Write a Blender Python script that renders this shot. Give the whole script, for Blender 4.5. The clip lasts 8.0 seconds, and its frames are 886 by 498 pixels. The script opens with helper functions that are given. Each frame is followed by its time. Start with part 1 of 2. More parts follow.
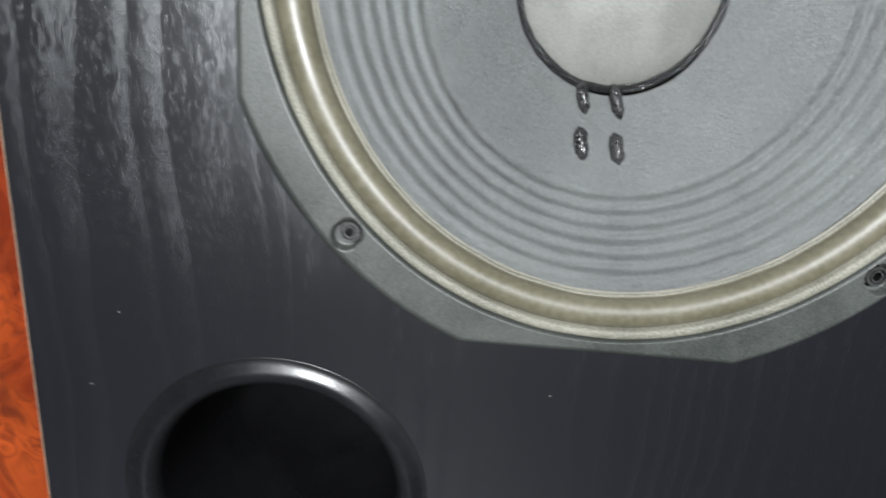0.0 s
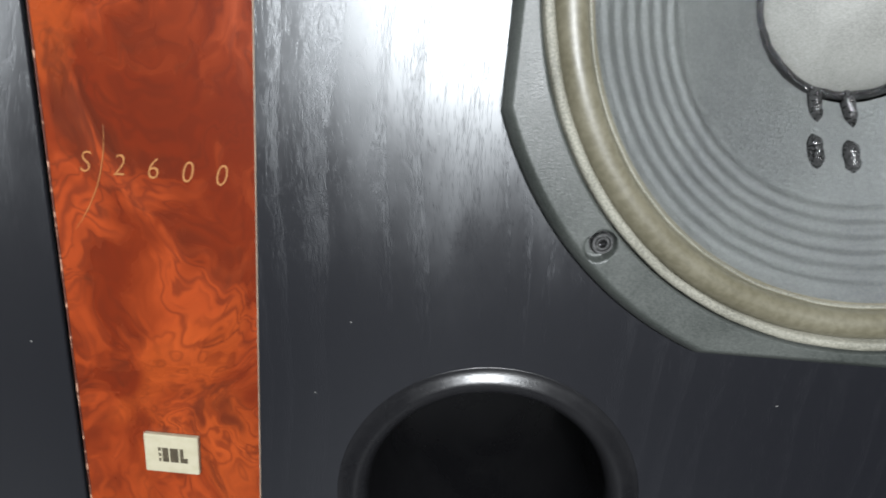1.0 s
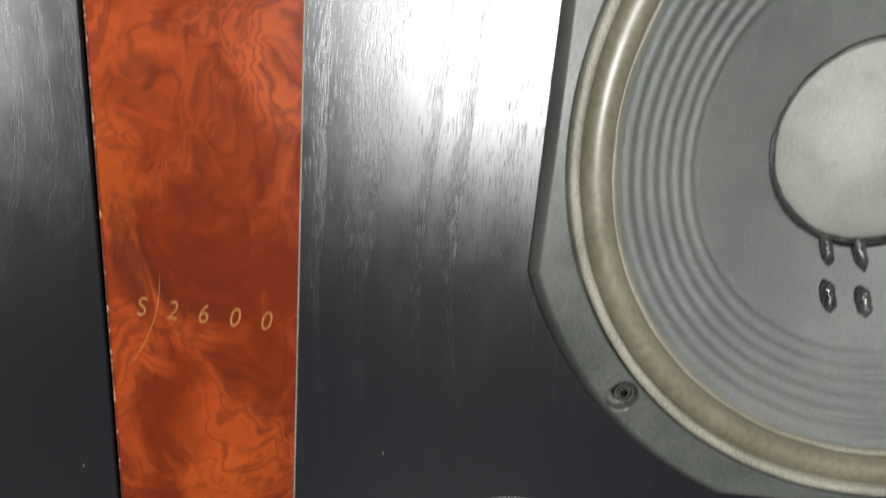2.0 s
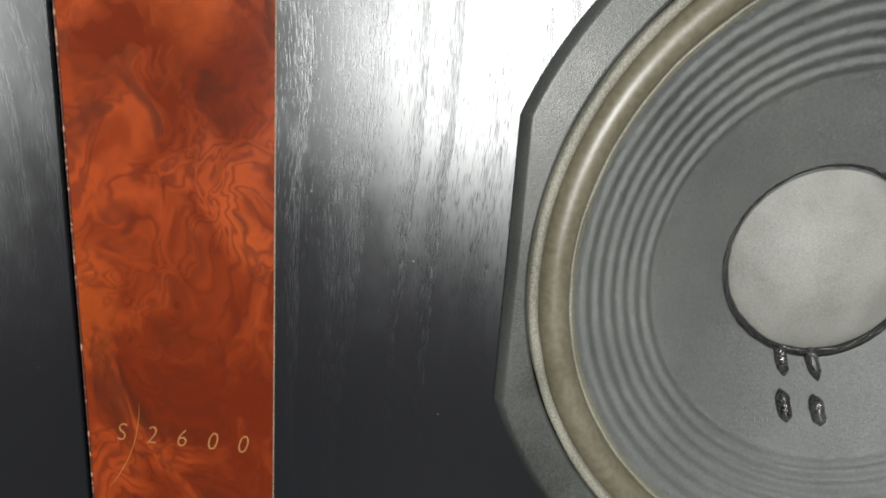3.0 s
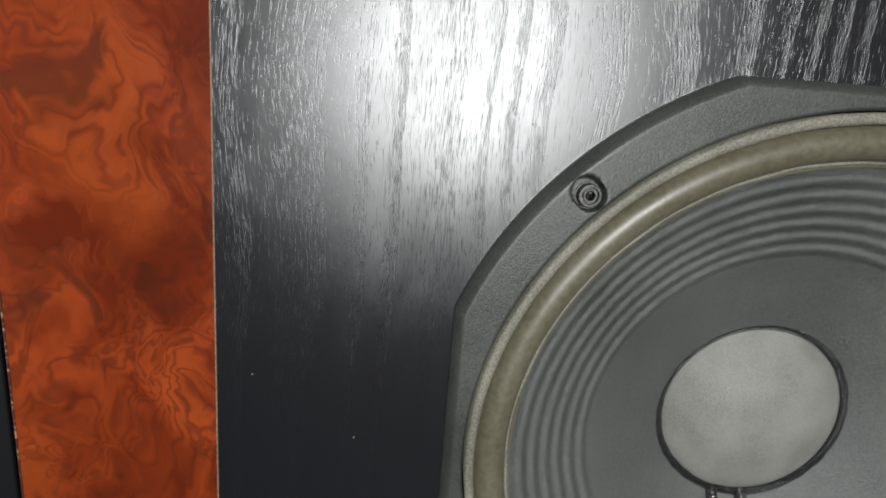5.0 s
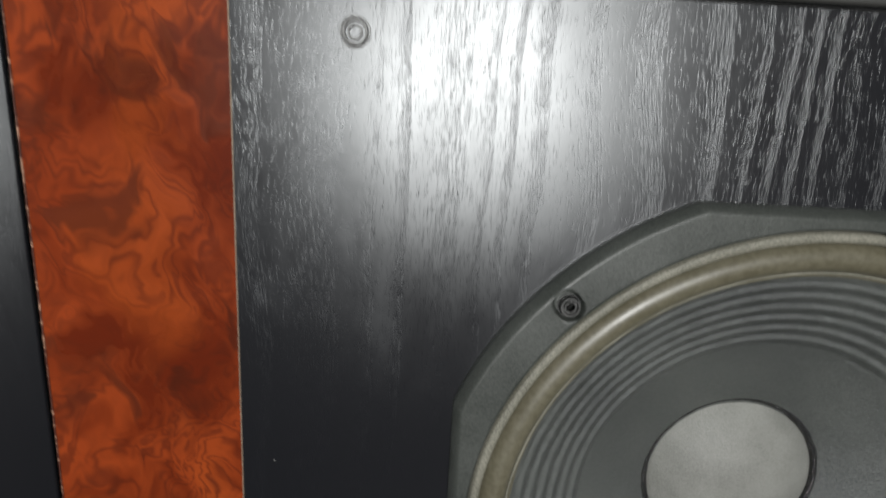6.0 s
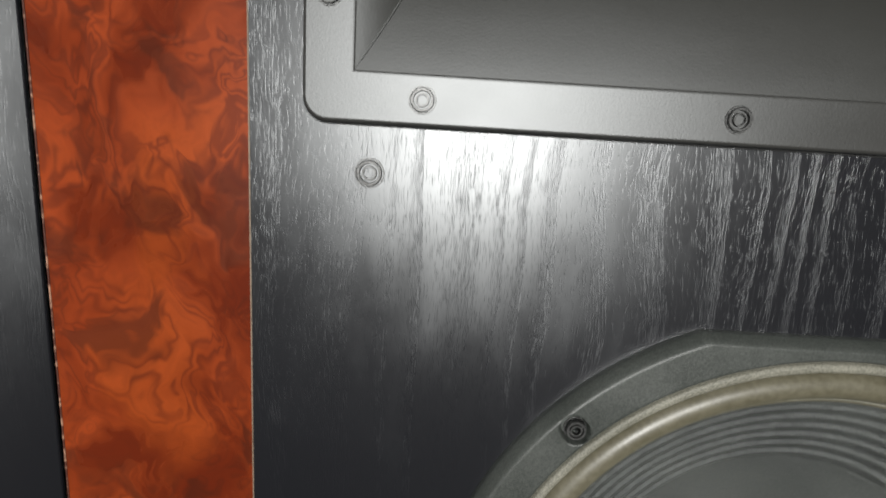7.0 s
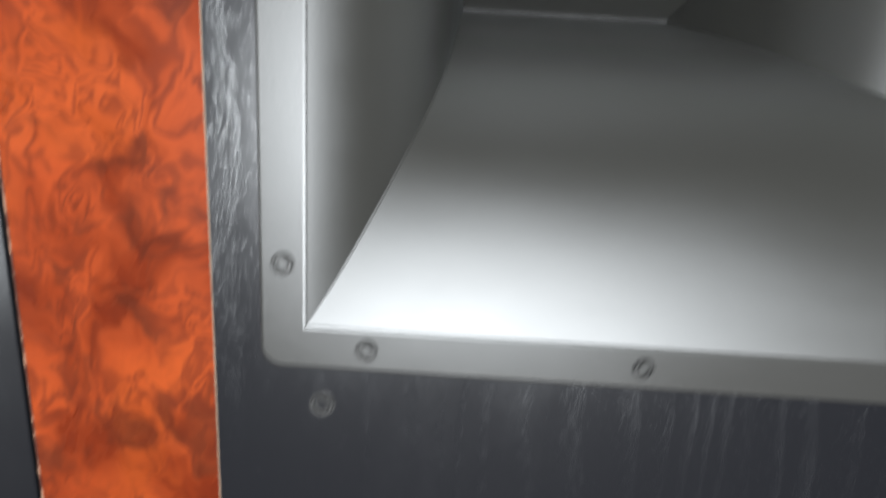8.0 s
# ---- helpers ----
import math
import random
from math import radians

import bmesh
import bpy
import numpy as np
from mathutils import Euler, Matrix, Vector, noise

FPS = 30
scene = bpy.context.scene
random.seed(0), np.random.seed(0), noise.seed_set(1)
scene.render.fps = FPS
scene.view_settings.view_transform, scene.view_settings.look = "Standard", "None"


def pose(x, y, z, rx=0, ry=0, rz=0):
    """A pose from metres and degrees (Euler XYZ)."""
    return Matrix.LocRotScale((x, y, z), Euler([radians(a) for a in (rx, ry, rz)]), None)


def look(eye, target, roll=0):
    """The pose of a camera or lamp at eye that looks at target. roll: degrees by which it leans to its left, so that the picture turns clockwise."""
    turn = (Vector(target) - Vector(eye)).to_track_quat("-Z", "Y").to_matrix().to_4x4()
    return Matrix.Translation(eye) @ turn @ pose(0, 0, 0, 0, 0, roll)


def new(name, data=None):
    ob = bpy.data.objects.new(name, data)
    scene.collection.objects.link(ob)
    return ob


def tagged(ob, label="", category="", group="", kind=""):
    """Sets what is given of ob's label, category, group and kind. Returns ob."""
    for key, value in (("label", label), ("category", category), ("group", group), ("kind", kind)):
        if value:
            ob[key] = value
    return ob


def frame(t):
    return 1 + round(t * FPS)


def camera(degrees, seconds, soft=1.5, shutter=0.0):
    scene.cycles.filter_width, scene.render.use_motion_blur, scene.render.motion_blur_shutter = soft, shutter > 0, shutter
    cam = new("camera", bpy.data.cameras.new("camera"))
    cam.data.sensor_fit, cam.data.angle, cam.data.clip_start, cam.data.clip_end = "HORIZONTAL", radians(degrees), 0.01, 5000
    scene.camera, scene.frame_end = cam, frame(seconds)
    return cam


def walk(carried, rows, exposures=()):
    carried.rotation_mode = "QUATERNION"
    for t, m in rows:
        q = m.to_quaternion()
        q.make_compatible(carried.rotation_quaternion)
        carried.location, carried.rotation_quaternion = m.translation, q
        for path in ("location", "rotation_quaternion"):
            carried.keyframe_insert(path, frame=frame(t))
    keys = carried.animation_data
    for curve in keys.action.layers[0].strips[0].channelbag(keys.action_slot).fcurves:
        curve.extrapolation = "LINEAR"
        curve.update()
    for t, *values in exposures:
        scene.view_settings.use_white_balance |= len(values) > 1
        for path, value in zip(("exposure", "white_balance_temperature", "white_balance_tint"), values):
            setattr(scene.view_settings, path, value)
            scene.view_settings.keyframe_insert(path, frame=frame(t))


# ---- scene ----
cam = camera(83.0, 8.0, soft=1.8, shutter=0.4)
# seconds, place in metres, turn in degrees
PATH = [
    (0, -0.0678, -0.1966, 0.3930, 74.79, -5.41, 0.90),
    (0.3, -0.1038, -0.2018, 0.4012, 74.07, -5.17, -0.03),
    (0.5, -0.1279, -0.2022, 0.3994, 74.75, -4.32, 0.21),
    (1, -0.1637, -0.1956, 0.3914, 73.80, -5.09, 1.67),
    (1.2, -0.1708, -0.1949, 0.3911, 75.19, -4.20, 2.25),
    (1.5, -0.1722, -0.1969, 0.4040, 75.15, -4.16, 2.47),
    (2, -0.1763, -0.1950, 0.4451, 75.80, -5.20, 3.07),
    (2.2, -0.1761, -0.1937, 0.4639, 76.45, -4.94, 3.09),
    (3.3, -0.1676, -0.1927, 0.5063, 77.70, -4.27, 1.94),
    (3.5, -0.1680, -0.1894, 0.5186, 77.26, -4.30, 1.61),
    (4, -0.1667, -0.1852, 0.5341, 76.89, -4.76, 1.03),
    (4.2, -0.1637, -0.1817, 0.5447, 76.35, -4.41, 0.66),
    (5.3, -0.1519, -0.1832, 0.5747, 77.98, -4.88, 0.27),
    (5.5, -0.1479, -0.1839, 0.5806, 78.30, -4.01, 0.37),
    (6, -0.1575, -0.1961, 0.6166, 77.15, -3.50, 0.70),
    (6.5, -0.1663, -0.2021, 0.6510, 78.31, -3.58, 1.85),
    (7, -0.1622, -0.1940, 0.6614, 78.92, -3.53, 1.26),
    (7.5, -0.1610, -0.2007, 0.6910, 79.32, -2.97, 1.67),
    (7.7, -0.1589, -0.2033, 0.7062, 78.23, -2.58, 2.00),
    (8, -0.1446, -0.1977, 0.7672, 77.54, -3.45, 1.12),
]
walk(cam, [(t, pose(x, y, z, rx, ry, rz)) for t, x, y, z, rx, ry, rz in PATH],
     exposures=[(0.0, 0.52, 6100, 10), (0.5, 0.85, 5900, 10), (1.0, 0.5, 6050, 10), (1.5, 0.4, 6400, 10), (2.0, 0.25, 6500, 10), (3.5, -0.15, 6500, 10), (4.0, -0.35, 6500, 10),
                (5.5, -0.5, 6400, 10), (6.0, -0.6, 6400, 10), (6.5, -0.45, 6450, 10), (7.0, -0.3, 6500, 10), (7.5, 0.2, 6500, 10), (8.0, 0.5, 6150, 10)])

# ---- light: one torch held behind the viewer, and the dim room ----
world = bpy.data.worlds.new("dim_room")
scene.world = world
world.use_nodes = True
world.node_tree.nodes["Background"].inputs[0].default_value = (0.5, 0.55, 0.62, 1)
world.node_tree.nodes["Background"].inputs[1].default_value = 0.02

lamp_data = bpy.data.lights.new("torch_lamp", "SPOT")
lamp_data.energy, lamp_data.color, lamp_data.shadow_soft_size = 178.0, (0.985, 0.98, 0.945), 0.085
lamp_data.spot_size, lamp_data.spot_blend = radians(58), 0.7
lamp = new("torch_lamp", lamp_data)
lamp.matrix_world = look((-0.10, -1.6, 0.82), (-0.14, 0.0, 0.57))

# ---- sizes ----
WOOFER = Vector((0.0, 0.0, 0.45))     # centre of the bass driver on the baffle
WOOFER_TURN = -0.0108
STRIP_L, STRIP_R = -0.3239, -0.2409   # burl panel
BAFFLE_R, BAFFLE_B, BAFFLE_T = 0.247, 0.085, 1.09
PORT_X, PORT_Z = -0.1328, 0.2128
HORN_L, HORN_R, HORN_B, HORN_T = -0.2192, 0.2192, 0.6697, 1.0685   # flange
MOUTH_L, MOUTH_R, MOUTH_B, MOUTH_T = -0.2000, 0.2000, 0.6885, 1.0495


# ---- materials ----
class Nodes:
    """A small helper that strings shader nodes together."""

    def __init__(self, name):
        self.mat = bpy.data.materials.new(name)
        self.mat.use_nodes = True
        self.tree = self.mat.node_tree
        self.bsdf = self.tree.nodes["Principled BSDF"]
        self.coord = self.tree.nodes.new("ShaderNodeTexCoord").outputs["Object"]

    def put(self, socket, value):
        if isinstance(value, bpy.types.NodeSocket):
            self.tree.links.new(value, socket)
        elif isinstance(value, (tuple, list)) and len(value) == 3 and socket.type == "RGBA":
            socket.default_value = (*value, 1)
        else:
            socket.default_value = value

    def stretch(self, vector, sx, sy, sz):
        n = self.tree.nodes.new("ShaderNodeMapping")
        n.inputs["Scale"].default_value = (sx, sy, sz)
        self.put(n.inputs["Vector"], vector)
        return n.outputs[0]

    def noise(self, vector, scale=1.0, detail=2.0, rough=0.5, distort=0.0, colour=False):
        n = self.tree.nodes.new("ShaderNodeTexNoise")
        self.put(n.inputs["Vector"], vector)
        for key, value in (("Scale", scale), ("Detail", detail), ("Roughness", rough), ("Distortion", distort)):
            n.inputs[key].default_value = value
        return n.outputs["Color" if colour else "Fac"]

    def voronoi(self, vector, scale, feature="F1"):
        n = self.tree.nodes.new("ShaderNodeTexVoronoi")
        n.feature = feature
        self.put(n.inputs["Vector"], vector)
        n.inputs["Scale"].default_value = scale
        return n.outputs["Distance"]

    def ramp(self, value, lo, hi, a=0.0, b=1.0):
        n = self.tree.nodes.new("ShaderNodeMapRange")
        n.interpolation_type = "SMOOTHSTEP"
        for i, v in enumerate((value, lo, hi, a, b)):
            self.put(n.inputs[i], v)
        return n.outputs[0]

    def math(self, op, a, b=0.0):
        n = self.tree.nodes.new("ShaderNodeMath")
        n.operation = op
        self.put(n.inputs[0], a), self.put(n.inputs[1], b)
        return n.outputs[0]

    def vmath(self, op, a, b):
        n = self.tree.nodes.new("ShaderNodeVectorMath")
        n.operation = op
        self.put(n.inputs[0], a), self.put(n.inputs[1], b)
        return n.outputs[0]

    def mix(self, fac, a, b):
        n = self.tree.nodes.new("ShaderNodeMix")
        n.data_type = "RGBA"
        self.put(n.inputs[0], fac), self.put(n.inputs[6], a), self.put(n.inputs[7], b)
        return n.outputs[2]

    def bump(self, height, distance, strength=1.0):
        n = self.tree.nodes.new("ShaderNodeBump")
        self.put(n.inputs["Strength"], strength)
        n.inputs["Distance"].default_value = distance
        self.put(n.inputs["Height"], height)
        self.put(self.bsdf.inputs["Normal"], n.outputs[0])

    def done(self, colour, rough, metal=0.0, spec=0.5):
        self.put(self.bsdf.inputs["Base Color"], colour)
        self.put(self.bsdf.inputs["Roughness"], rough)
        self.put(self.bsdf.inputs["Metallic"], metal)
        self.put(self.bsdf.inputs["Specular IOR Level"], spec)
        return self.mat


    def satin(self, colour, rough, ior=1.5, body_rough=0.7, body_spec=0.15):
        """A matt body under a thin satin film whose sheen falls off quickly."""
        self.done(colour, body_rough, 0, body_spec)
        film = self.tree.nodes.new("ShaderNodeBsdfGlossy")
        film.distribution = "BECKMANN"
        film.inputs["Color"].default_value = (0.95, 0.98, 1, 1)
        self.put(film.inputs["Roughness"], rough)
        fresnel = self.tree.nodes.new("ShaderNodeFresnel")
        fresnel.inputs["IOR"].default_value = ior
        if self.bsdf.inputs["Normal"].is_linked:
            self.put(film.inputs["Normal"], self.bsdf.inputs["Normal"].links[0].from_socket)
        both = self.tree.nodes.new("ShaderNodeMixShader")
        self.put(both.inputs[0], fresnel.outputs[0])
        self.put(both.inputs[1], self.bsdf.outputs[0])
        self.put(both.inputs[2], film.outputs[0])
        self.put(self.tree.nodes["Material Output"].inputs["Surface"], both.outputs[0])
        return self.mat


def black_oak(name="black_stained_oak", open_grain=1.0):
    n = Nodes(name)
    slow = n.vmath("SUBTRACT", n.noise(n.stretch(n.coord, 6, 6, 3.2), 1, 2, 0.5, 0, True), (0.5, 0.5, 0.5))
    quick = n.vmath("SUBTRACT", n.noise(n.stretch(n.coord, 35, 35, 30), 1, 2, 0.5, 0, True), (0.5, 0.5, 0.5))
    bent = n.vmath("ADD", n.coord, n.vmath("ADD", n.vmath("MULTIPLY", slow, (0.075, 0, 0)), n.vmath("MULTIPLY", quick, (0.0014, 0, 0))))
    # growth rings: each begins with a sharp line of open pores that thins out towards the next
    across = n.tree.nodes.new("ShaderNodeSeparateXYZ")
    n.put(across.inputs[0], bent)
    spread = n.noise(n.stretch(bent, 11, 0, 0.5), 1, 1)
    turn = n.math("FRACT", n.math("ADD", n.math("MULTIPLY", across.outputs[0], 74.0), n.math("MULTIPLY", spread, 9.0)))
    early = n.math("MULTIPLY", n.ramp(turn, 0.30, 0.96), n.ramp(turn, 1.0, 0.97))
    keep = n.ramp(n.noise(n.stretch(bent, 45, 0, 2.0), 1, 2), 0.34, 0.58, 0.35, 1.0)
    dense = n.math("MULTIPLY", early, keep)
    field = n.noise(n.stretch(bent, 2200, 0, 105), 1, 2, 0.6)
    fine = n.noise(n.stretch(bent, 3600, 0, 210), 1, 2, 0.6)
    score = n.math("ADD", n.math("ADD", n.math("MULTIPLY", field, 0.72), n.math("MULTIPLY", fine, 0.28)), n.math("MULTIPLY", dense, 0.13))
    pore = n.math("MULTIPLY", n.ramp(score, 0.54, 0.71), open_grain)
    cloud = n.noise(n.stretch(n.coord, 26, 26, 14), 1, 3)
    wipe = n.noise(n.stretch(n.coord, 70, 70, 26), 1, 4, 0.65)
    dust = n.ramp(n.voronoi(n.coord, 42), 0.022, 0.010)
    base = n.mix(pore, (0.0078, 0.0082, 0.0108), (0.0100, 0.0104, 0.0132))
    base = n.mix(n.math("MULTIPLY", dust, 0.5), base, (0.35, 0.35, 0.33))
    rough = n.math("ADD", n.ramp(pore, 0, 1, 0.365, 0.412), n.math("ADD", n.math("MULTIPLY", n.math("SUBTRACT", cloud, 0.5), 0.14), n.math("MULTIPLY", n.math("SUBTRACT", wipe, 0.5), 0.10)))
    n.bump(n.math("SUBTRACT", n.math("MULTIPLY", cloud, 0.5), n.math("MULTIPLY", pore, 0.28)), 0.00012, 0.9)
    return n.satin(base, rough, 1.74, 0.45, 0.30)


def burl():
    n = Nodes("glossy_walnut_burl")
    p = n.stretch(n.coord, 1.0, 1.0, 0.85)
    w1 = n.vmath("SUBTRACT", n.noise(p, 15, 3, 0.5, 0.4, True), (0.5, 0.5, 0.5))
    q = n.vmath("ADD", p, n.vmath("MULTIPLY", w1, (0.080, 0.080, 0.080)))
    w2 = n.vmath("SUBTRACT", n.noise(q, 46, 2, 0.5, 0.8, True), (0.5, 0.5, 0.5))
    q2 = n.vmath("ADD", q, n.vmath("MULTIPLY", w2, (0.026, 0.026, 0.026)))
    flow = n.noise(q2, 17, 3, 0.5, 0.8)
    # dark lines that follow the swirls, in some places only
    stripe = n.math("ABSOLUTE", n.math("SINE", n.math("MULTIPLY", flow, 42.0)))
    where = n.ramp(n.noise(p, 19, 3), 0.32, 0.56)
    vein = n.math("MULTIPLY", n.ramp(stripe, 1.0, 0.05), where)
    body = n.ramp(n.noise(q2, 19, 3, 0.55, 0.4), 0.36, 0.64)
    base = n.mix(body, (0.118, 0.0160, 0.0050), (0.285, 0.0450, 0.0092))
    base = n.mix(n.math("MULTIPLY", n.ramp(n.noise(q, 13, 2), 0.52, 0.66), 0.5), base, (0.37, 0.068, 0.0125))
    blot = n.ramp(n.noise(q2, 29, 3, 0.55, 0.5), 0.53, 0.68)
    base = n.mix(n.math("MULTIPLY", blot, 0.68), base, (0.052, 0.0125, 0.0064))
    base = n.mix(n.math("MULTIPLY", vein, 0.60), base, (0.086, 0.0135, 0.0056))
    # clusters of small round eyes
    eyes = n.ramp(n.math("ABSOLUTE", n.math("SUBTRACT", n.voronoi(q, 125), 0.30)), 0.13, 0.0)
    eyes = n.math("MULTIPLY", eyes, n.ramp(n.noise(p, 14, 2, 0.5, 0.4), 0.55, 0.64))
    base = n.mix(n.math("MULTIPLY", eyes, 0.32), base, (0.058, 0.0125, 0.006))
    fleck = n.ramp(n.noise(n.stretch(q2, 1, 1, 0.6), 260, 3, 0.6), 0.38, 0.66)
    base = n.mix(n.math("MULTIPLY", fleck, 0.14), base, (0.085, 0.016, 0.006))
    n.bump(n.noise(n.coord, 700, 2), 0.0001, 0.15)
    return n.done(base, n.ramp(body, 0, 1, 0.27, 0.34), 0, 0.32)


def speckled(name, dark, light, scale, rough, depth, spec=0.5, metal=0.0, strength=0.6, patches=25):
    n = Nodes(name)
    grain = n.noise(n.coord, scale, 3, 0.6)
    patch = n.noise(n.coord, patches, 3, 0.55)
    fac = n.math("ADD", n.math("MULTIPLY", n.ramp(grain, 0.35, 0.65), 0.6), n.math("MULTIPLY", n.ramp(patch, 0.3, 0.7), 0.4))
    n.bump(grain, depth, strength)
    return n.done(n.mix(fac, dark, light), n.ramp(patch, 0.3, 0.7, rough - 0.05, rough + 0.06), metal, spec)


def paper_cone():
    n = Nodes("doped_paper_cone")
    fibre = n.noise(n.coord, 1350, 4, 0.7, 0.8)
    flock = n.noise(n.coord, 720, 3, 0.6, 0.5)
    patch = n.noise(n.coord, 22, 3)
    fac = n.math("ADD", n.math("MULTIPLY", n.ramp(fibre, 0.36, 0.64), 0.35), n.math("ADD", n.math("MULTIPLY", n.ramp(flock, 0.38, 0.62), 0.3), n.math("MULTIPLY", n.ramp(patch, 0.3, 0.7), 0.35)))
    base = n.mix(fac, (0.006, 0.0068, 0.0058), (0.082, 0.089, 0.079))
    n.bump(n.math("ADD", fibre, n.math("MULTIPLY", flock, 0.7)), 0.00042, 1.0)
    return n.satin(base, 0.56, 2.1, 0.6, 0.2)


def moulded(name, dark, light, rough, ior):
    """Moulded plastic with a fine spark texture and faint wipe marks."""
    n = Nodes(name)
    grain = n.noise(n.coord, 1150, 3, 0.65)
    wipe = n.noise(n.stretch(n.coord, 14, 14, 30), 1, 4, 0.6)
    n.bump(grain, 0.00014, 0.3)
    return n.satin(n.mix(grain, dark, light), n.ramp(wipe, 0.25, 0.75, rough - 0.012, rough + 0.012), ior, 0.6, 0.3)


def chipped_edge():
    n = Nodes("chipped_veneer_edge")
    chip = n.ramp(n.noise(n.stretch(n.coord, 60, 60, 170), 1, 4, 0.7), 0.50, 0.60)
    return n.done(n.mix(chip, (0.06, 0.014, 0.006), (0.36, 0.20, 0.13)), 0.6)


OAK = black_oak()
WING = black_oak("black_stained_side", 0.3)
BURL = burl()
EDGE = chipped_edge()
PALE_EDGE = speckled("pale_veneer_edge", (0.14, 0.10, 0.07), (0.27, 0.20, 0.14), 500, 0.55, 0.0001)
CAST = speckled("cast_grey_metal", (0.024, 0.028, 0.025), (0.078, 0.084, 0.077), 1700, 0.42, 0.0003, 0.6, 0.0, 0.4)
GASKET = speckled("pressed_grey_gasket", (0.10, 0.098, 0.076), (0.29, 0.28, 0.23), 1300, 0.55, 0.0004)
SURROUND = speckled("olive_grey_rubber", (0.095, 0.086, 0.055), (0.146, 0.134, 0.092), 420, 0.43, 0.0002, 0.8, 0.0, 0.35)
CONE = paper_cone()
CAP = speckled("pale_felt_cap", (0.150, 0.151, 0.138), (0.290, 0.291, 0.270), 2000, 0.60, 0.0003, 0.6, 0.0, 0.4, 42)
# glue of the bead; the same black paints the shade in screw recesses
GLUE_AND_SHADE = speckled("black_glue_and_recess_shade", (0.006, 0.006, 0.006), (0.015, 0.015, 0.015), 760, 0.16, 0.0014, 0.8, 0.0, 1.0)
TINSEL = speckled("tarred_lead_wire", (0.006, 0.006, 0.006), (0.09, 0.09, 0.09), 650, 0.18, 0.0010, 0.7, 0.4)
STEEL = speckled("dark_steel", (0.055, 0.055, 0.055), (0.11, 0.11, 0.108), 900, 0.40, 0.0002, 0.5, 0.6)
PLASTIC = moulded("satin_grey_plastic", (0.030, 0.030, 0.028), (0.043, 0.042, 0.039), 0.43, 1.75)
HORN = moulded("grey_moulded_horn", (0.027, 0.027, 0.024), (0.035, 0.034, 0.030), 0.52, 2.1)
PORT = speckled("black_satin_plastic", (0.006, 0.006, 0.007), (0.011, 0.011, 0.012), 900, 0.30, 0.0001)
# plain matt black boards; also paints the shade in joint, port and throat
SHADOW_GAP = speckled("matt_black_board_and_shade", (0.004, 0.004, 0.004), (0.008, 0.008, 0.008), 300, 0.8, 0.0001)
GOLD = speckled("gilt_paint", (0.30, 0.13, 0.042), (0.42, 0.20, 0.07), 900, 0.38, 0.0001, 0.5, 0.15)
CREAM = speckled("cream_enamel", (0.36, 0.33, 0.23), (0.42, 0.385, 0.285), 200, 0.35, 0.00005)
BROWN_INK = speckled("dark_brown_print", (0.05, 0.04, 0.025), (0.08, 0.065, 0.04), 400, 0.5, 0.00005)
PLASTER = speckled("dim_plaster", (0.17, 0.17, 0.165), (0.21, 0.205, 0.20), 120, 0.8, 0.0005)
BOARDS = speckled("dark_carpet", (0.05, 0.05, 0.052), (0.08, 0.08, 0.082), 160, 0.5, 0.0004)


# ---- mesh helpers ----
def part(name, bm, material, parent=None, label="", smooth=True, flat_front=False):
    """Links a bmesh as one mesh object under a thing or a part."""
    mesh = bpy.data.meshes.new(name)
    bm.normal_update()
    bm.to_mesh(mesh)
    bm.free()
    mesh.materials.append(material)
    if smooth:
        mesh.polygons.foreach_set("use_smooth", [flat_front is False or abs(f.normal.y) < 0.999 for f in mesh.polygons])
    ob = new(name, mesh)
    ob.parent = parent
    if label:
        ob["label"] = label
    return ob


def box(x0, x1, y0, y1, z0, z1, bevel=0.0, bm=None):
    bm = bm or bmesh.new()
    got = bmesh.ops.create_cube(bm, size=1.0, matrix=Matrix.Translation(((x0 + x1) / 2, (y0 + y1) / 2, (z0 + z1) / 2)) @ Matrix.Diagonal((x1 - x0, y1 - y0, z1 - z0, 1)))
    if bevel:
        edges = list({e for v in got["verts"] for e in v.link_edges})
        bmesh.ops.bevel(bm, geom=edges, offset=bevel, segments=3, profile=0.5, affect="EDGES")
    return bm


def lathe(profile, steps=128, centre=(0, 0, 0), wobble=0.0):
    """Turns (radius, depth) pairs round the axis that points into the cabinet (+y)."""
    bm = bmesh.new()
    rings = []
    for r, d in profile:
        if r < 1e-6:
            rings.append([bm.verts.new((centre[0], centre[1] + d, centre[2]))])
            continue
        ring = []
        for i in range(steps):
            a = 2 * math.pi * i / steps
            k = 1 + wobble * noise.noise((math.cos(a) * 9, math.sin(a) * 9, r * 200))
            ring.append(bm.verts.new((centre[0] + r * k * math.cos(a), centre[1] + d, centre[2] + r * k * math.sin(a))))
        rings.append(ring)
    for a, b in zip(rings, rings[1:]):
        for i in range(steps):
            j = (i + 1) % steps
            if len(a) == 1 and len(b) > 1:
                bm.faces.new((a[0], b[i], b[j]))
            elif len(b) == 1 and len(a) > 1:
                bm.faces.new((a[i], b[0], a[j]))
            elif len(a) > 1:
                bm.faces.new((a[i], b[i], b[j], a[j]))
    bmesh.ops.recalc_face_normals(bm, faces=bm.faces)
    return bm


def towards_viewer(bm):
    """Turns an open surface so that its faces look out of the front."""
    bm.normal_update()
    if sum(f.normal.y * f.calc_area() for f in bm.faces) > 0:
        bmesh.ops.reverse_faces(bm, faces=bm.faces)
    return bm


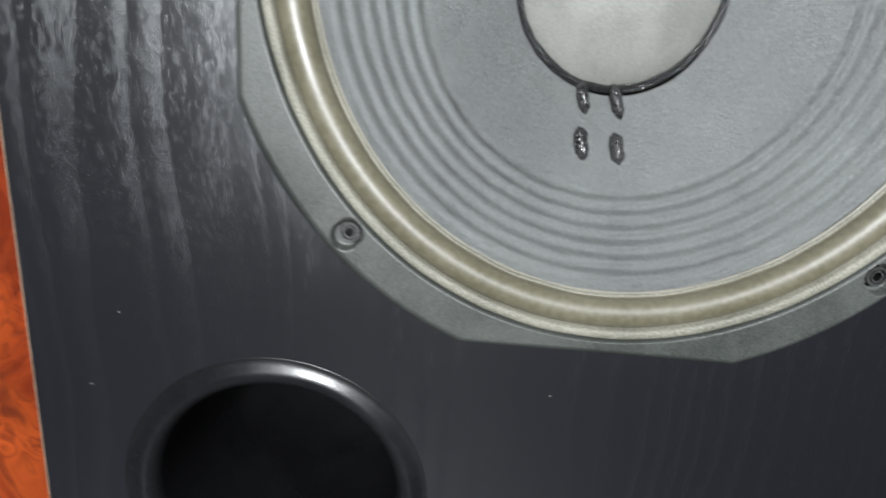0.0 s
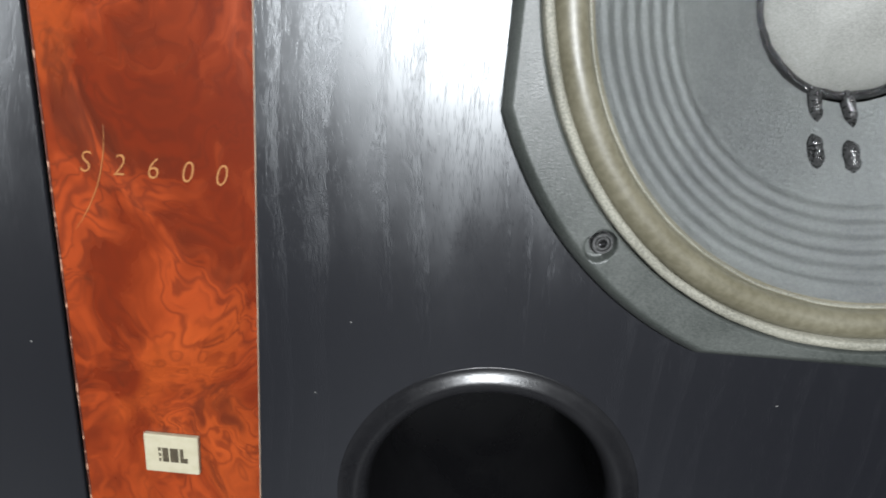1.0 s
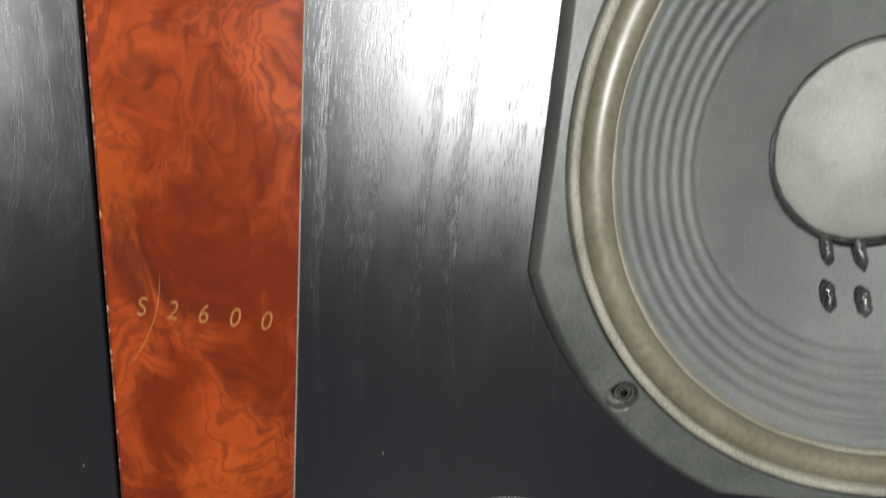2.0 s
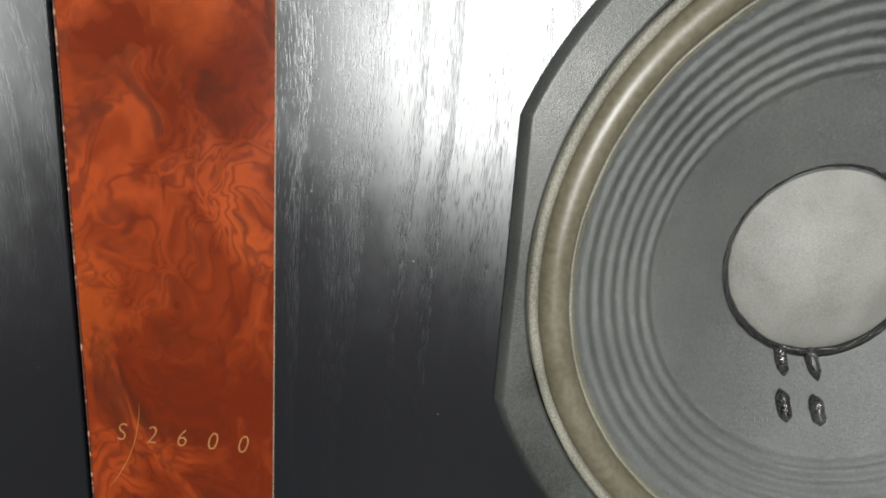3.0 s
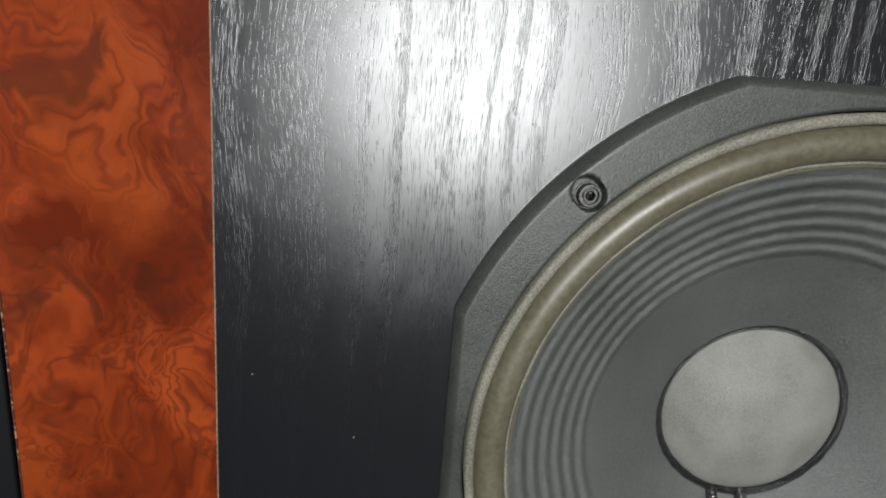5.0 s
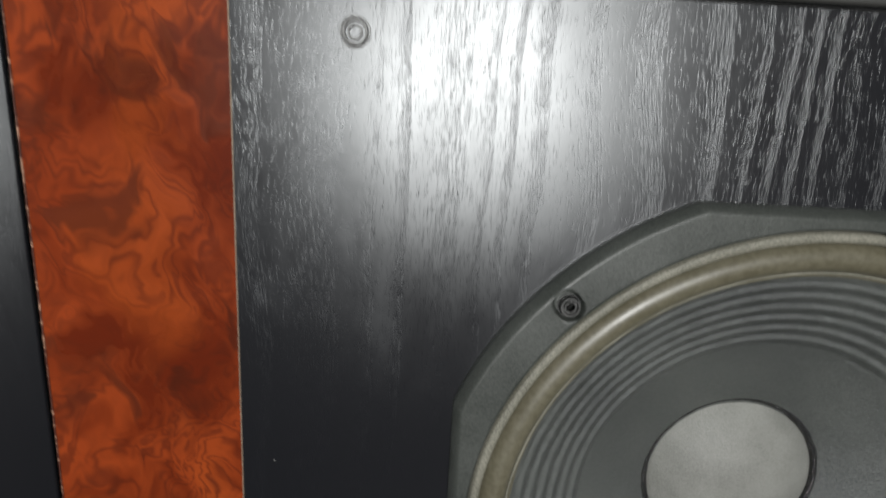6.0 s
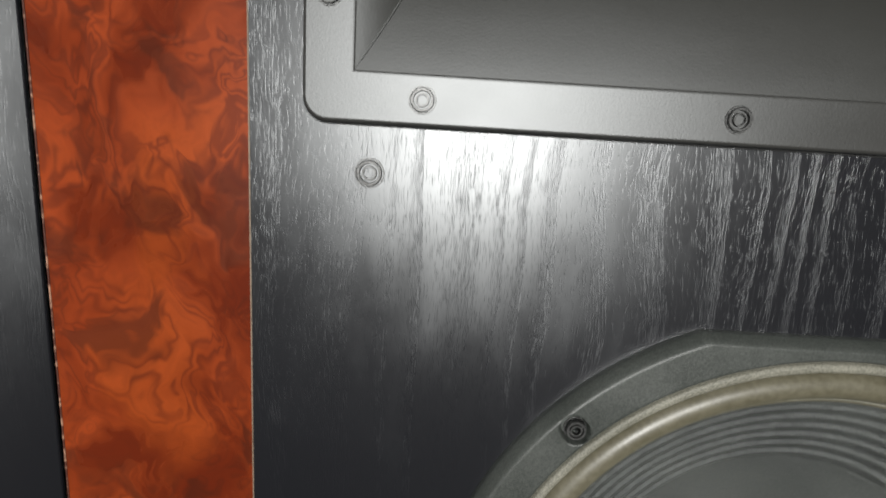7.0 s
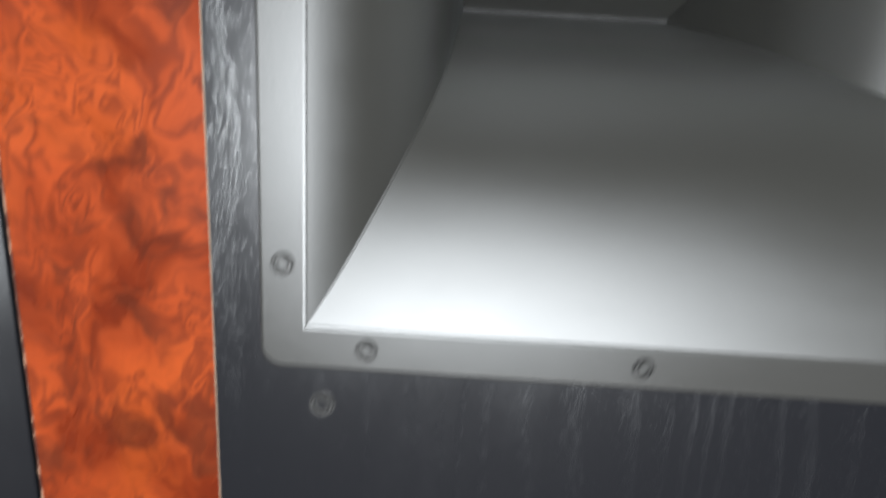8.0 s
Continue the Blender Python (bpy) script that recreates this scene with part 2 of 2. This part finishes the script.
def plate(outlines, front, back, bevel=0.0):
    """A flat board in the xz plane from closed outlines (the first is the rim, the rest are holes)."""
    curve = bpy.data.curves.new("outline", "CURVE")
    curve.dimensions, curve.fill_mode = "2D", "BOTH"
    curve.extrude, curve.bevel_depth, curve.bevel_resolution, curve.offset = (back - front) / 2 - bevel, bevel, 3, -bevel
    for points in outlines:
        spline = curve.splines.new("POLY")
        spline.points.add(len(points) - 1)
        for p, (x, z) in zip(spline.points, points):
            p.co = (x, z, 0, 1)
        spline.use_cyclic_u = True
    ob = bpy.data.objects.new("outline", curve)
    scene.collection.objects.link(ob)
    bpy.context.view_layer.update()
    mesh = bpy.data.meshes.new_from_object(ob.evaluated_get(bpy.context.evaluated_depsgraph_get()))
    bm = bmesh.new()
    bm.from_mesh(mesh)
    bm.transform(Matrix.Translation((0, (front + back) / 2, 0)) @ Matrix.Rotation(math.pi / 2, 4, "X"))
    bmesh.ops.remove_doubles(bm, verts=bm.verts, dist=1e-6)
    bmesh.ops.recalc_face_normals(bm, faces=bm.faces)
    bpy.data.objects.remove(ob)
    bpy.data.curves.remove(curve)
    bpy.data.meshes.remove(mesh)
    return bm


def sharpen(ob, degrees=35):
    """Keeps edges steeper than that crisp under smooth shading."""
    bm = bmesh.new()
    bm.from_mesh(ob.data)
    for e in bm.edges:
        e.smooth = not (len(e.link_faces) == 2 and e.calc_face_angle(0) > radians(degrees))
    bm.to_mesh(ob.data)
    bm.free()
    return ob


def circle(cx, cz, r, steps=96):
    return [(cx + r * math.cos(2 * math.pi * i / steps), cz + r * math.sin(2 * math.pi * i / steps)) for i in range(steps)]


def rounded(x0, x1, z0, z1, r, steps=10):
    out = []
    for cx, cz, a0 in ((x1 - r, z1 - r, 0), (x0 + r, z1 - r, 90), (x0 + r, z0 + r, 180), (x1 - r, z0 + r, 270)):
        for i in range(steps + 1):
            a = radians(a0 + 90 * i / steps)
            out.append((cx + r * math.cos(a), cz + r * math.sin(a)))
    return out


def tube(points, radius, steps=10):
    """A thin round bar through points, with tapered ends."""
    bm = bmesh.new()
    rings = []
    n = len(points)
    for i, p in enumerate(points):
        p = Vector(p)
        d = (Vector(points[min(i + 1, n - 1)]) - Vector(points[max(i - 1, 0)])).normalized()
        side = d.cross(Vector((0, 1, 0))).normalized()
        up = side.cross(d)
        t = i / (n - 1)
        r = radius * max(0.12, math.sqrt(max(0.0, min(1.0, 4.5 * t, 4.5 * (1 - t)))))
        rings.append([bm.verts.new(p + r * (math.cos(2 * math.pi * k / steps) * side + math.sin(2 * math.pi * k / steps) * up)) for k in range(steps)])
    for a, b in zip(rings, rings[1:]):
        for k in range(steps):
            bm.faces.new((a[k], a[(k + 1) % steps], b[(k + 1) % steps], b[k]))
    bm.faces.new(rings[0]), bm.faces.new(rings[-1][::-1])
    bmesh.ops.recalc_face_normals(bm, faces=bm.faces)
    return bm


def socket_screw(parent, x, y, z, r=0.0046, seat=-0.0004, label="dark steel socket-head screw"):
    """A round cap screw with a hexagonal socket, its head towards the viewer; shade in its recesses is painted black.
    """
    bm = lathe([(r * 1.16, seat + 0.0004), (r * 1.14, seat), (r * 1.05, seat), (r * 1.02, 0.0010), (r, 0.0010), (r, -0.0006), (r * 0.93, -0.0013), (r * 0.76, -0.0013), (r * 0.70, 0.0002), (r * 0.60, 0.0002),
                (r * 0.56, -0.0012), (r * 0.43, -0.0012)], 36)
    top, low = [], []
    for i in range(6):
        a = math.pi / 3 * i + 0.3
        top.append(bm.verts.new((r * 0.47 * math.cos(a), -0.0011, r * 0.47 * math.sin(a))))
        low.append(bm.verts.new((r * 0.38 * math.cos(a), 0.0016, r * 0.38 * math.sin(a))))
    for i in range(6):
        bm.faces.new((top[i], top[(i + 1) % 6], low[(i + 1) % 6], low[i]))
    bm.faces.new(low[::-1])
    bmesh.ops.recalc_face_normals(bm, faces=bm.faces)
    for f in bm.faces:
        c = f.calc_center_median()
        d = math.hypot(c.x, c.z) / r
        # socket and gap round the head coloured black as their shade
        f.material_index = 1 if 0.99 < d < 1.06 or d < 0.425 else 0
    ob = sharpen(part("screw", bm, STEEL, parent, label), 30)
    ob.data.materials.append(GLUE_AND_SHADE)
    ob.location = (x, y, z)
    return ob


def spun(u, v):
    """A place on the bass driver, from its own centre, turned as it is mounted."""
    c, s = math.cos(WOOFER_TURN), math.sin(WOOFER_TURN)
    return WOOFER.x + c * u + s * v, WOOFER.z - s * u + c * v


# ---- the room, out of sight ----
def room():
    for name, b, mat, label, cat in (
            ("floor", (-2.5, 2.5, -3.2, 1.0, -0.1, 0.0), BOARDS, "plain dark carpet floor under the loudspeaker", "floor"),
            ("ceiling", (-2.5, 2.5, -3.2, 1.0, 2.5, 2.6), PLASTER, "plain dim plaster ceiling", "ceiling"),
            ("wall_north", (-2.5, 2.5, 1.0, 1.1, 0.0, 2.5), PLASTER, "plain plaster wall behind the loudspeaker", "wall"),
            ("wall_south", (-2.5, 2.5, -3.3, -3.2, 0.0, 2.5), PLASTER, "plain plaster wall facing the loudspeaker", "wall"),
            ("wall_west", (-2.6, -2.5, -3.2, 1.0, 0.0, 2.5), PLASTER, "plain plaster side wall", "wall"),
            ("wall_east", (2.5, 2.6, -3.2, 1.0, 0.0, 2.5), PLASTER, "plain plaster side wall", "wall")):
        tagged(part(name, box(*b), mat, None, "", False), label, cat, "", "structure")


room()

# ---- the loudspeaker ----
speaker = tagged(new("loudspeaker"), "large black oak loudspeaker with burl panel, horn and woofer", "loudspeaker")


def rim_mesh(r_out=0.1590, flat=0.1483, r_in=0.1404, steps=1440, across=34):
    """The driver's cast rim: round, cut straight on four sides, with a sloping outer edge and a pocket at each screw."""
    bm = bmesh.new()
    rows = []
    for i in range(steps):
        a = 2 * math.pi * i / steps
        ca, sa = math.cos(a), math.sin(a)
        k = min(r_out, flat / max(abs(ca), abs(sa)))
        line = [(r_in, 0.004), (r_in, -0.0070), (r_in + 0.0006, -0.0078)]
        for j in range(1, across + 1):
            r = r_in + 0.0006 + (k - 0.0002 - r_in - 0.0006) * j / across
            edge = max(0.0, 1 - (k - r) / 0.0042)
            y = -0.0080 + 0.0052 * edge ** 1.7
            u, v = abs(r * ca) - 0.104, abs(r * sa) - 0.104
            along, aside = (u + v) / math.sqrt(2), (u - v) / math.sqrt(2)
            reach = math.hypot(max(0.0, along - 0.0024) if along > 0 else along, aside)
            dip = min(1.0, max(0.0, (0.0056 - reach) / 0.0010))
            y = y + (max(y, -0.0038) - y) * dip * dip * (3 - 2 * dip)
            line.append((r, y))
        line += [(k, -0.0022), (k, 0.004)]
        row = []
        for r, y in line:
            x, z = spun(r * ca, r * sa)
            row.append(bm.verts.new((x, y, z)))
        rows.append(row)
    for i in range(steps):
        p, q = rows[i], rows[(i + 1) % steps]
        for j in range(len(p) - 1):
            bm.faces.new((p[j], p[j + 1], q[j + 1], q[j]))
    bmesh.ops.recalc_face_normals(bm, faces=bm.faces)
    return bm


def cabinet():
    holes = [circle(WOOFER.x, WOOFER.z, 0.143, 160), circle(PORT_X, PORT_Z, 0.0710, 120),
             rounded(MOUTH_L - 0.004, MOUTH_R + 0.004, MOUTH_B - 0.004, MOUTH_T + 0.004, 0.004)]
    baffle = part("baffle", plate([[(STRIP_R + 0.0006, BAFFLE_B), (BAFFLE_R, BAFFLE_B), (BAFFLE_R, BAFFLE_T), (STRIP_R + 0.0006, BAFFLE_T)]] + holes, 0.0, 0.025),
                  OAK, speaker, "black-stained oak veneer baffle with open grain", False)
    # burl panel, 1 mm back at its outer edge
    bm = box(STRIP_L, STRIP_R, 0.0012, 0.024, BAFFLE_B, BAFFLE_T)
    panel = part("burl_panel", bm, BURL, speaker, "glossy reddish walnut burl panel", False)
    part("panel_edge", box(STRIP_R + 0.00005, STRIP_R + 0.0006, -0.0003, 0.02, BAFFLE_B, BAFFLE_T), PALE_EDGE, panel, "pale bare veneer edge", False)
    part("panel_edge", box(STRIP_L - 0.0007, STRIP_L, 0.0009, 0.02, BAFFLE_B, BAFFLE_T), EDGE, panel, "chipped veneer edge", False)
    # wing panel outside the burl, turned a little towards the middle
    # joint filled with a black strip that paints in its shadow
    part("gap", box(STRIP_L - 0.0040, STRIP_L - 0.0008, 0.012, 0.03, BAFFLE_B, BAFFLE_T), SHADOW_GAP, speaker, "black strip painting the shadow in the joint", False)
    wing = part("wing_panel", box(-0.16, 0.0, 0.0, 0.022, BAFFLE_B, BAFFLE_T, 0.0012), WING, speaker, "black-stained oak side wing", False)
    wing.matrix_basis = pose(STRIP_L - 0.0034, 0.003, 0, 0, 0, 36)
    # carcass behind
    part("side", box(BAFFLE_R, BAFFLE_R + 0.022, 0.0, 0.36, 0.03, BAFFLE_T + 0.022, 0.001), OAK, speaker, "", False)
    part("side", box(-0.352, -0.330, 0.031, 0.36, 0.03, BAFFLE_T + 0.022, 0.001), OAK, speaker, "", False)
    part("top", box(-0.329, BAFFLE_R - 0.001, 0.001, 0.36, BAFFLE_T + 0.0005, BAFFLE_T + 0.022, 0.001), OAK, speaker, "", False)
    part("bottom", box(-0.329, BAFFLE_R - 0.001, 0.001, 0.36, 0.062, BAFFLE_B - 0.0005, 0.001), OAK, speaker, "", False)
    part("back", box(-0.328, BAFFLE_R - 0.001, 0.338, 0.359, BAFFLE_B, BAFFLE_T), SHADOW_GAP, speaker, "", False)
    part("plinth", box(-0.32, BAFFLE_R - 0.03, 0.04, 0.34, 0.0, 0.061), SHADOW_GAP, speaker, "black recessed plinth", False)
    # round screw in the baffle beside the horn
    socket_screw(baffle, -0.1942, 0.0, 0.6513, 0.0050)
    return panel


def lettering(panel):
    """Gilt model number and its long curved stroke."""
    def glyph(ch, x, z, size):
        f = bpy.data.curves.new("glyph", "FONT")
        f.body, f.size, f.shear, f.extrude, f.align_x, f.offset = ch, size, 0.28, 0.00008, "CENTER", -0.00019
        ob = bpy.data.objects.new("glyph", f)
        scene.collection.objects.link(ob)
        bpy.context.view_layer.update()
        mesh = bpy.data.meshes.new_from_object(ob.evaluated_get(bpy.context.evaluated_depsgraph_get()))
        bm = bmesh.new()
        bm.from_mesh(mesh)
        bm.transform(Matrix.Translation((x, 0.00105, z)) @ Matrix.Rotation(math.pi / 2, 4, "X") @ Matrix.Diagonal((0.82, 1, 1, 1)))
        bpy.data.objects.remove(ob), bpy.data.curves.remove(f), bpy.data.meshes.remove(mesh)
        part("letter", bm, GOLD, panel, "thin gilt engraved character", False)
    for ch, x, z in (("S", -0.3099, 0.3526), ("2", -0.2962, 0.3524), ("6", -0.2827, 0.3523), ("0", -0.2690, 0.3521), ("0", -0.2554, 0.3520)):
        glyph(ch, x, z, 0.0126)
    pts = []
    for i in range(25):
        t = i / 24
        a, b, c = Vector((-0.3006, 0.0011, 0.3722)), Vector((-0.3010, 0.0011, 0.3480)), Vector((-0.3165, 0.0011, 0.3280))
        pts.append((1 - t) ** 2 * a + 2 * t * (1 - t) * b + t * t * c)
    part("stroke", tube(pts, 0.00019), GOLD, panel, "thin gilt curved stroke")


def badge(panel):
    plate_ob = part("badge", box(-0.2944, -0.2691, -0.0012, 0.0012, 0.2131, 0.2335, 0.0005), CREAM, panel, "small cream enamel maker's badge", False)
    # plain bars where the mark stands
    bm = bmesh.new()
    for x0, x1, z0, z1 in ((-0.2878, -0.2864, 0.2251, 0.2268), (-0.2876, -0.2866, 0.2222, 0.2238), (-0.2876, -0.2866, 0.2195, 0.2209),
                           (-0.2858, -0.2831, 0.2193, 0.2268), (-0.2822, -0.2785, 0.2193, 0.2268), (-0.2776, -0.2742, 0.2193, 0.2217), (-0.2776, -0.2761, 0.2217, 0.2268)):
        box(x0, x1, -0.0015, -0.0011, z0, z1, 0, bm)
    ob = part("mark_bars", bm, BROWN_INK, panel, "dark brown printed bars", False)
    return plate_ob


def woofer():
    screws = [spun(0.104 * sx, 0.104 * sz) for sx, sz in ((-1, -1), (1, -1), (-1, 1), (1, 1))]
    frame_ob = sharpen(part("woofer_frame", rim_mesh(), CAST, speaker, "textured cast metal driver frame"), 60)
    for x, z in screws:
        socket_screw(frame_ob, x, -0.0056, z, 0.0042, 0.0014)
    c = WOOFER
    part("gasket", lathe([(0.1398, 0.004), (0.1396, -0.0072), (0.1388, -0.0079), (0.1366, -0.0079), (0.1357, -0.0071), (0.1357, 0.004)], 200, c, 0.002), GASKET, speaker,
         "pale grey pressed gasket ring")
    roll = [(0.1358, -0.0035)]
    for i in range(25):
        a = math.pi * i / 24
        roll.append((0.1295 + 0.0062 * math.cos(a), -0.0030 - 0.0058 * math.sin(a)))
    roll += [(0.1225, -0.0022), (0.1210, -0.0018)]
    part("surround", towards_viewer(lathe(roll, 220, c)), SURROUND, speaker, "olive-grey half-roll rubber surround")
    lip = [(0.1234, -0.0020), (0.1229, -0.0030), (0.1223, -0.0031), (0.1218, -0.0024), (0.1217, -0.0008)]
    part("surround_lip", towards_viewer(lathe(lip, 260, c, 0.004)), GASKET, speaker, "thin pale glued lip of the surround")
    cone = []
    for i in range(181):
        r = 0.1224 - (0.1224 - 0.0430) * i / 180
        d = -0.0015 + 0.0366 * ((0.1224 - r) / (0.1224 - 0.043)) ** 0.92
        if 0.084 < r < 0.1185:
            d -= 0.00085 * (0.5 - 0.5 * math.cos(2 * math.pi * (0.1185 - r) / 0.00575))
        cone.append((r, d))
    cone_bm = towards_viewer(lathe(cone, 420, c))
    # pressed paper: the ribs are uneven along their length
    for vert in cone_bm.verts:
        r = math.hypot(vert.co.x - c.x, vert.co.z - c.z)
        if 0.083 < r < 0.1195:
            vert.co.y += 0.00020 * noise.noise(vert.co * 330) + 0.00016 * noise.noise(vert.co * 130)
    cone_ob = part("cone", cone_bm, CONE, speaker, "grey paper cone with concentric ribs")
    hub = c + Vector((-0.0016, 0.0016, 0.0036))
    dome = []
    R, H = 0.0428, 0.0165
    big = (R * R + H * H) / (2 * H)
    for i in range(29):
        r = R * (1 - i / 28)
        dome.append((r, 0.0340 - (math.sqrt(big * big - r * r) - (big - H))))
    part("dust_cap", towards_viewer(lathe(dome, 128, hub)), CAP, cone_ob, "pale grey felt dust cap")
    bead = []
    for i in range(13):
        a = math.pi * i / 12
        bead.append((0.0439 + 0.0019 * math.cos(a), 0.0334 - 0.0019 * math.sin(a)))
    part("glue_bead", lathe(bead, 160, hub, 0.012), GLUE_AND_SHADE, cone_ob, "black uneven glue bead")

    def lead(u0, v0, u1, v1, width, lift):
        pts = []
        for i in range(13):
            t = i / 12
            u, v = u0 + (u1 - u0) * t, v0 + (v1 - v0) * t
            r = math.hypot(u, v)
            d = -0.0015 + 0.0366 * max(0.0, (0.1224 - r) / (0.1224 - 0.043)) ** 0.92
            x, z = spun(u, v)
            pts.append((x + 0.0002 * math.sin(9 * t), c.y + d - lift * math.sin(math.pi * min(1, 0.15 + t)), z))
        bm = tube(pts, width, 14)
        for vert in bm.verts:
            vert.co += 0.0004 * noise.noise_vector(vert.co * 420)
        part("lead_wire", bm, TINSEL, cone_ob, "black tarred lead wire end")
    lead(-0.0135, -0.0370, -0.0100, -0.0518, 0.0026, 0.0014)
    lead(0.0008, -0.0370, 0.0056, -0.0526, 0.0027, 0.0014)
    lead(-0.0128, -0.0570, -0.0102, -0.0710, 0.0031, 0.0010)
    lead(0.0028, -0.0585, 0.0056, -0.0714, 0.0031, 0.0010)


def port():
    prof = [(0.0711, 0.004)] + [(0.0710 - 0.0080 * i / 14, -0.0022 * (0.5 - 0.5 * math.cos(math.pi * i / 14)) ** 1.4) for i in range(15)]
    for i in range(1, 17):
        a = math.pi / 2 * i / 16
        prof.append((0.0630 - 0.0065 * math.sin(a), 0.0058 - 0.0080 * math.cos(a)))
    prof += [(0.0563, 0.05), (0.0563, 0.20)]
    ob = part("bass_port", lathe(prof, 160, (PORT_X, 0, PORT_Z)), PORT, speaker, "black flared bass port")
    # matt black disc: the port's inner shade put in as colour
    part("port_shade_disc", lathe([(0.0563, 0.2), (0.0, 0.2)], 48, (PORT_X, 0, PORT_Z)), SHADOW_GAP, ob, "black disc painted in for shade inside the port")


def horn():
    flange = plate([rounded(HORN_L, HORN_R, HORN_B, HORN_T, 0.009), [(MOUTH_L, MOUTH_B), (MOUTH_R, MOUTH_B), (MOUTH_R, MOUTH_T), (MOUTH_L, MOUTH_T)]], -0.0042, -0.0004, 0.0013)
    flange_ob = sharpen(part("horn_flange", flange, PLASTIC, speaker, "satin grey plastic horn flange", True, True), 40)
    part("seal", plate([rounded(HORN_L - 0.0008, HORN_R + 0.0008, HORN_B - 0.0008, HORN_T + 0.0008, 0.0095), rounded(MOUTH_L - 0.004, MOUTH_R + 0.004, MOUTH_B - 0.004, MOUTH_T + 0.004, 0.004)], -0.0006, -0.0001),
         SHADOW_GAP, flange_ob, "thin black seal", False)
    # how far each wall has come in, by depth
    depth = (0.0, 0.004, 0.008, 0.014, 0.022, 0.032, 0.045, 0.065, 0.10, 0.15, 0.20, 0.24)
    left = (0.0, 0.0083, 0.0148, 0.0223, 0.0302, 0.0375, 0.0439, 0.0498, 0.0530, 0.0551, 0.0565, 0.0575)
    right = (0.0, 0.010, 0.018, 0.029, 0.045, 0.066, 0.0944, 0.1264, 0.1526, 0.166, 0.176, 0.180)
    low = (0.0, 0.0135, 0.0255, 0.0415, 0.0590, 0.0755, 0.0915, 0.109, 0.130, 0.150, 0.168, 0.179)

    def section(k):
        s = k / 60
        d = 0.24 * s * s
        a, b, e = (float(np.interp(d, depth, w)) for w in (left, right, low))
        return d - 0.0036, MOUTH_L - 0.0004 + a, MOUTH_R + 0.0004 - b, MOUTH_B - 0.0004 + e, MOUTH_T + 0.0004 - e
    def soft(k):
        reach = min(5, k, 60 - k)
        rows = [section(k + o) for o in range(-reach, reach + 1)]
        return [sum(v) / len(rows) for v in zip(*rows)]
    for side in (1, 2):
        pts = [(v[side], v[0] - 0.0003, v[3] + 0.0002) for v in (soft(k) for k in range(1, 58))]
        part("seam_bead", tube(pts, 0.0005, 8), HORN, flange_ob, "thin moulded seam between horn walls")
    for side, pick in (("bottom", lambda d, l, r, b, t: ((l, b), (r, b))), ("top", lambda d, l, r, b, t: ((r, t), (l, t))),
                       ("left", lambda d, l, r, b, t: ((l, t), (l, b))), ("right", lambda d, l, r, b, t: ((r, b), (r, t)))):
        bm = bmesh.new()
        prev = None
        for k in range(61):
            d, l, r, b, t = soft(k)
            (xa, za), (xb, zb) = pick(d, l, r, b, t)
            row = [bm.verts.new((xa + (xb - xa) * i / 24, d, za + (zb - za) * i / 24)) for i in range(25)]
            if prev:
                for i in range(24):
                    bm.faces.new((prev[i], prev[i + 1], row[i + 1], row[i]))
            prev = row
        part("horn_wall", towards_viewer(bm), HORN, flange_ob, "smooth flared grey horn wall")
    # black block coloured for the shade deep in the horn
    part("throat", box(-0.2, 0.06, 0.2365, 0.25, 0.80, 0.94), SHADOW_GAP, flange_ob, "black block painted in for shade in the horn throat", False)
    z0, z1 = 0.6791, 1.059
    for x, z in ((-0.1750, z0), (-0.0598, z0), (0.0598, z0), (0.1750, z0), (-0.2097, 0.7143), (-0.2097, 1.0238), (0.2097, 0.7143), (0.2097, 1.0238),
                 (-0.1750, z1), (-0.0598, z1), (0.0598, z1), (0.1750, z1)):
        socket_screw(flange_ob, x, -0.0042, z, 0.0044)


burl_panel = cabinet()
lettering(burl_panel)
badge(burl_panel)
port()
woofer()
horn()
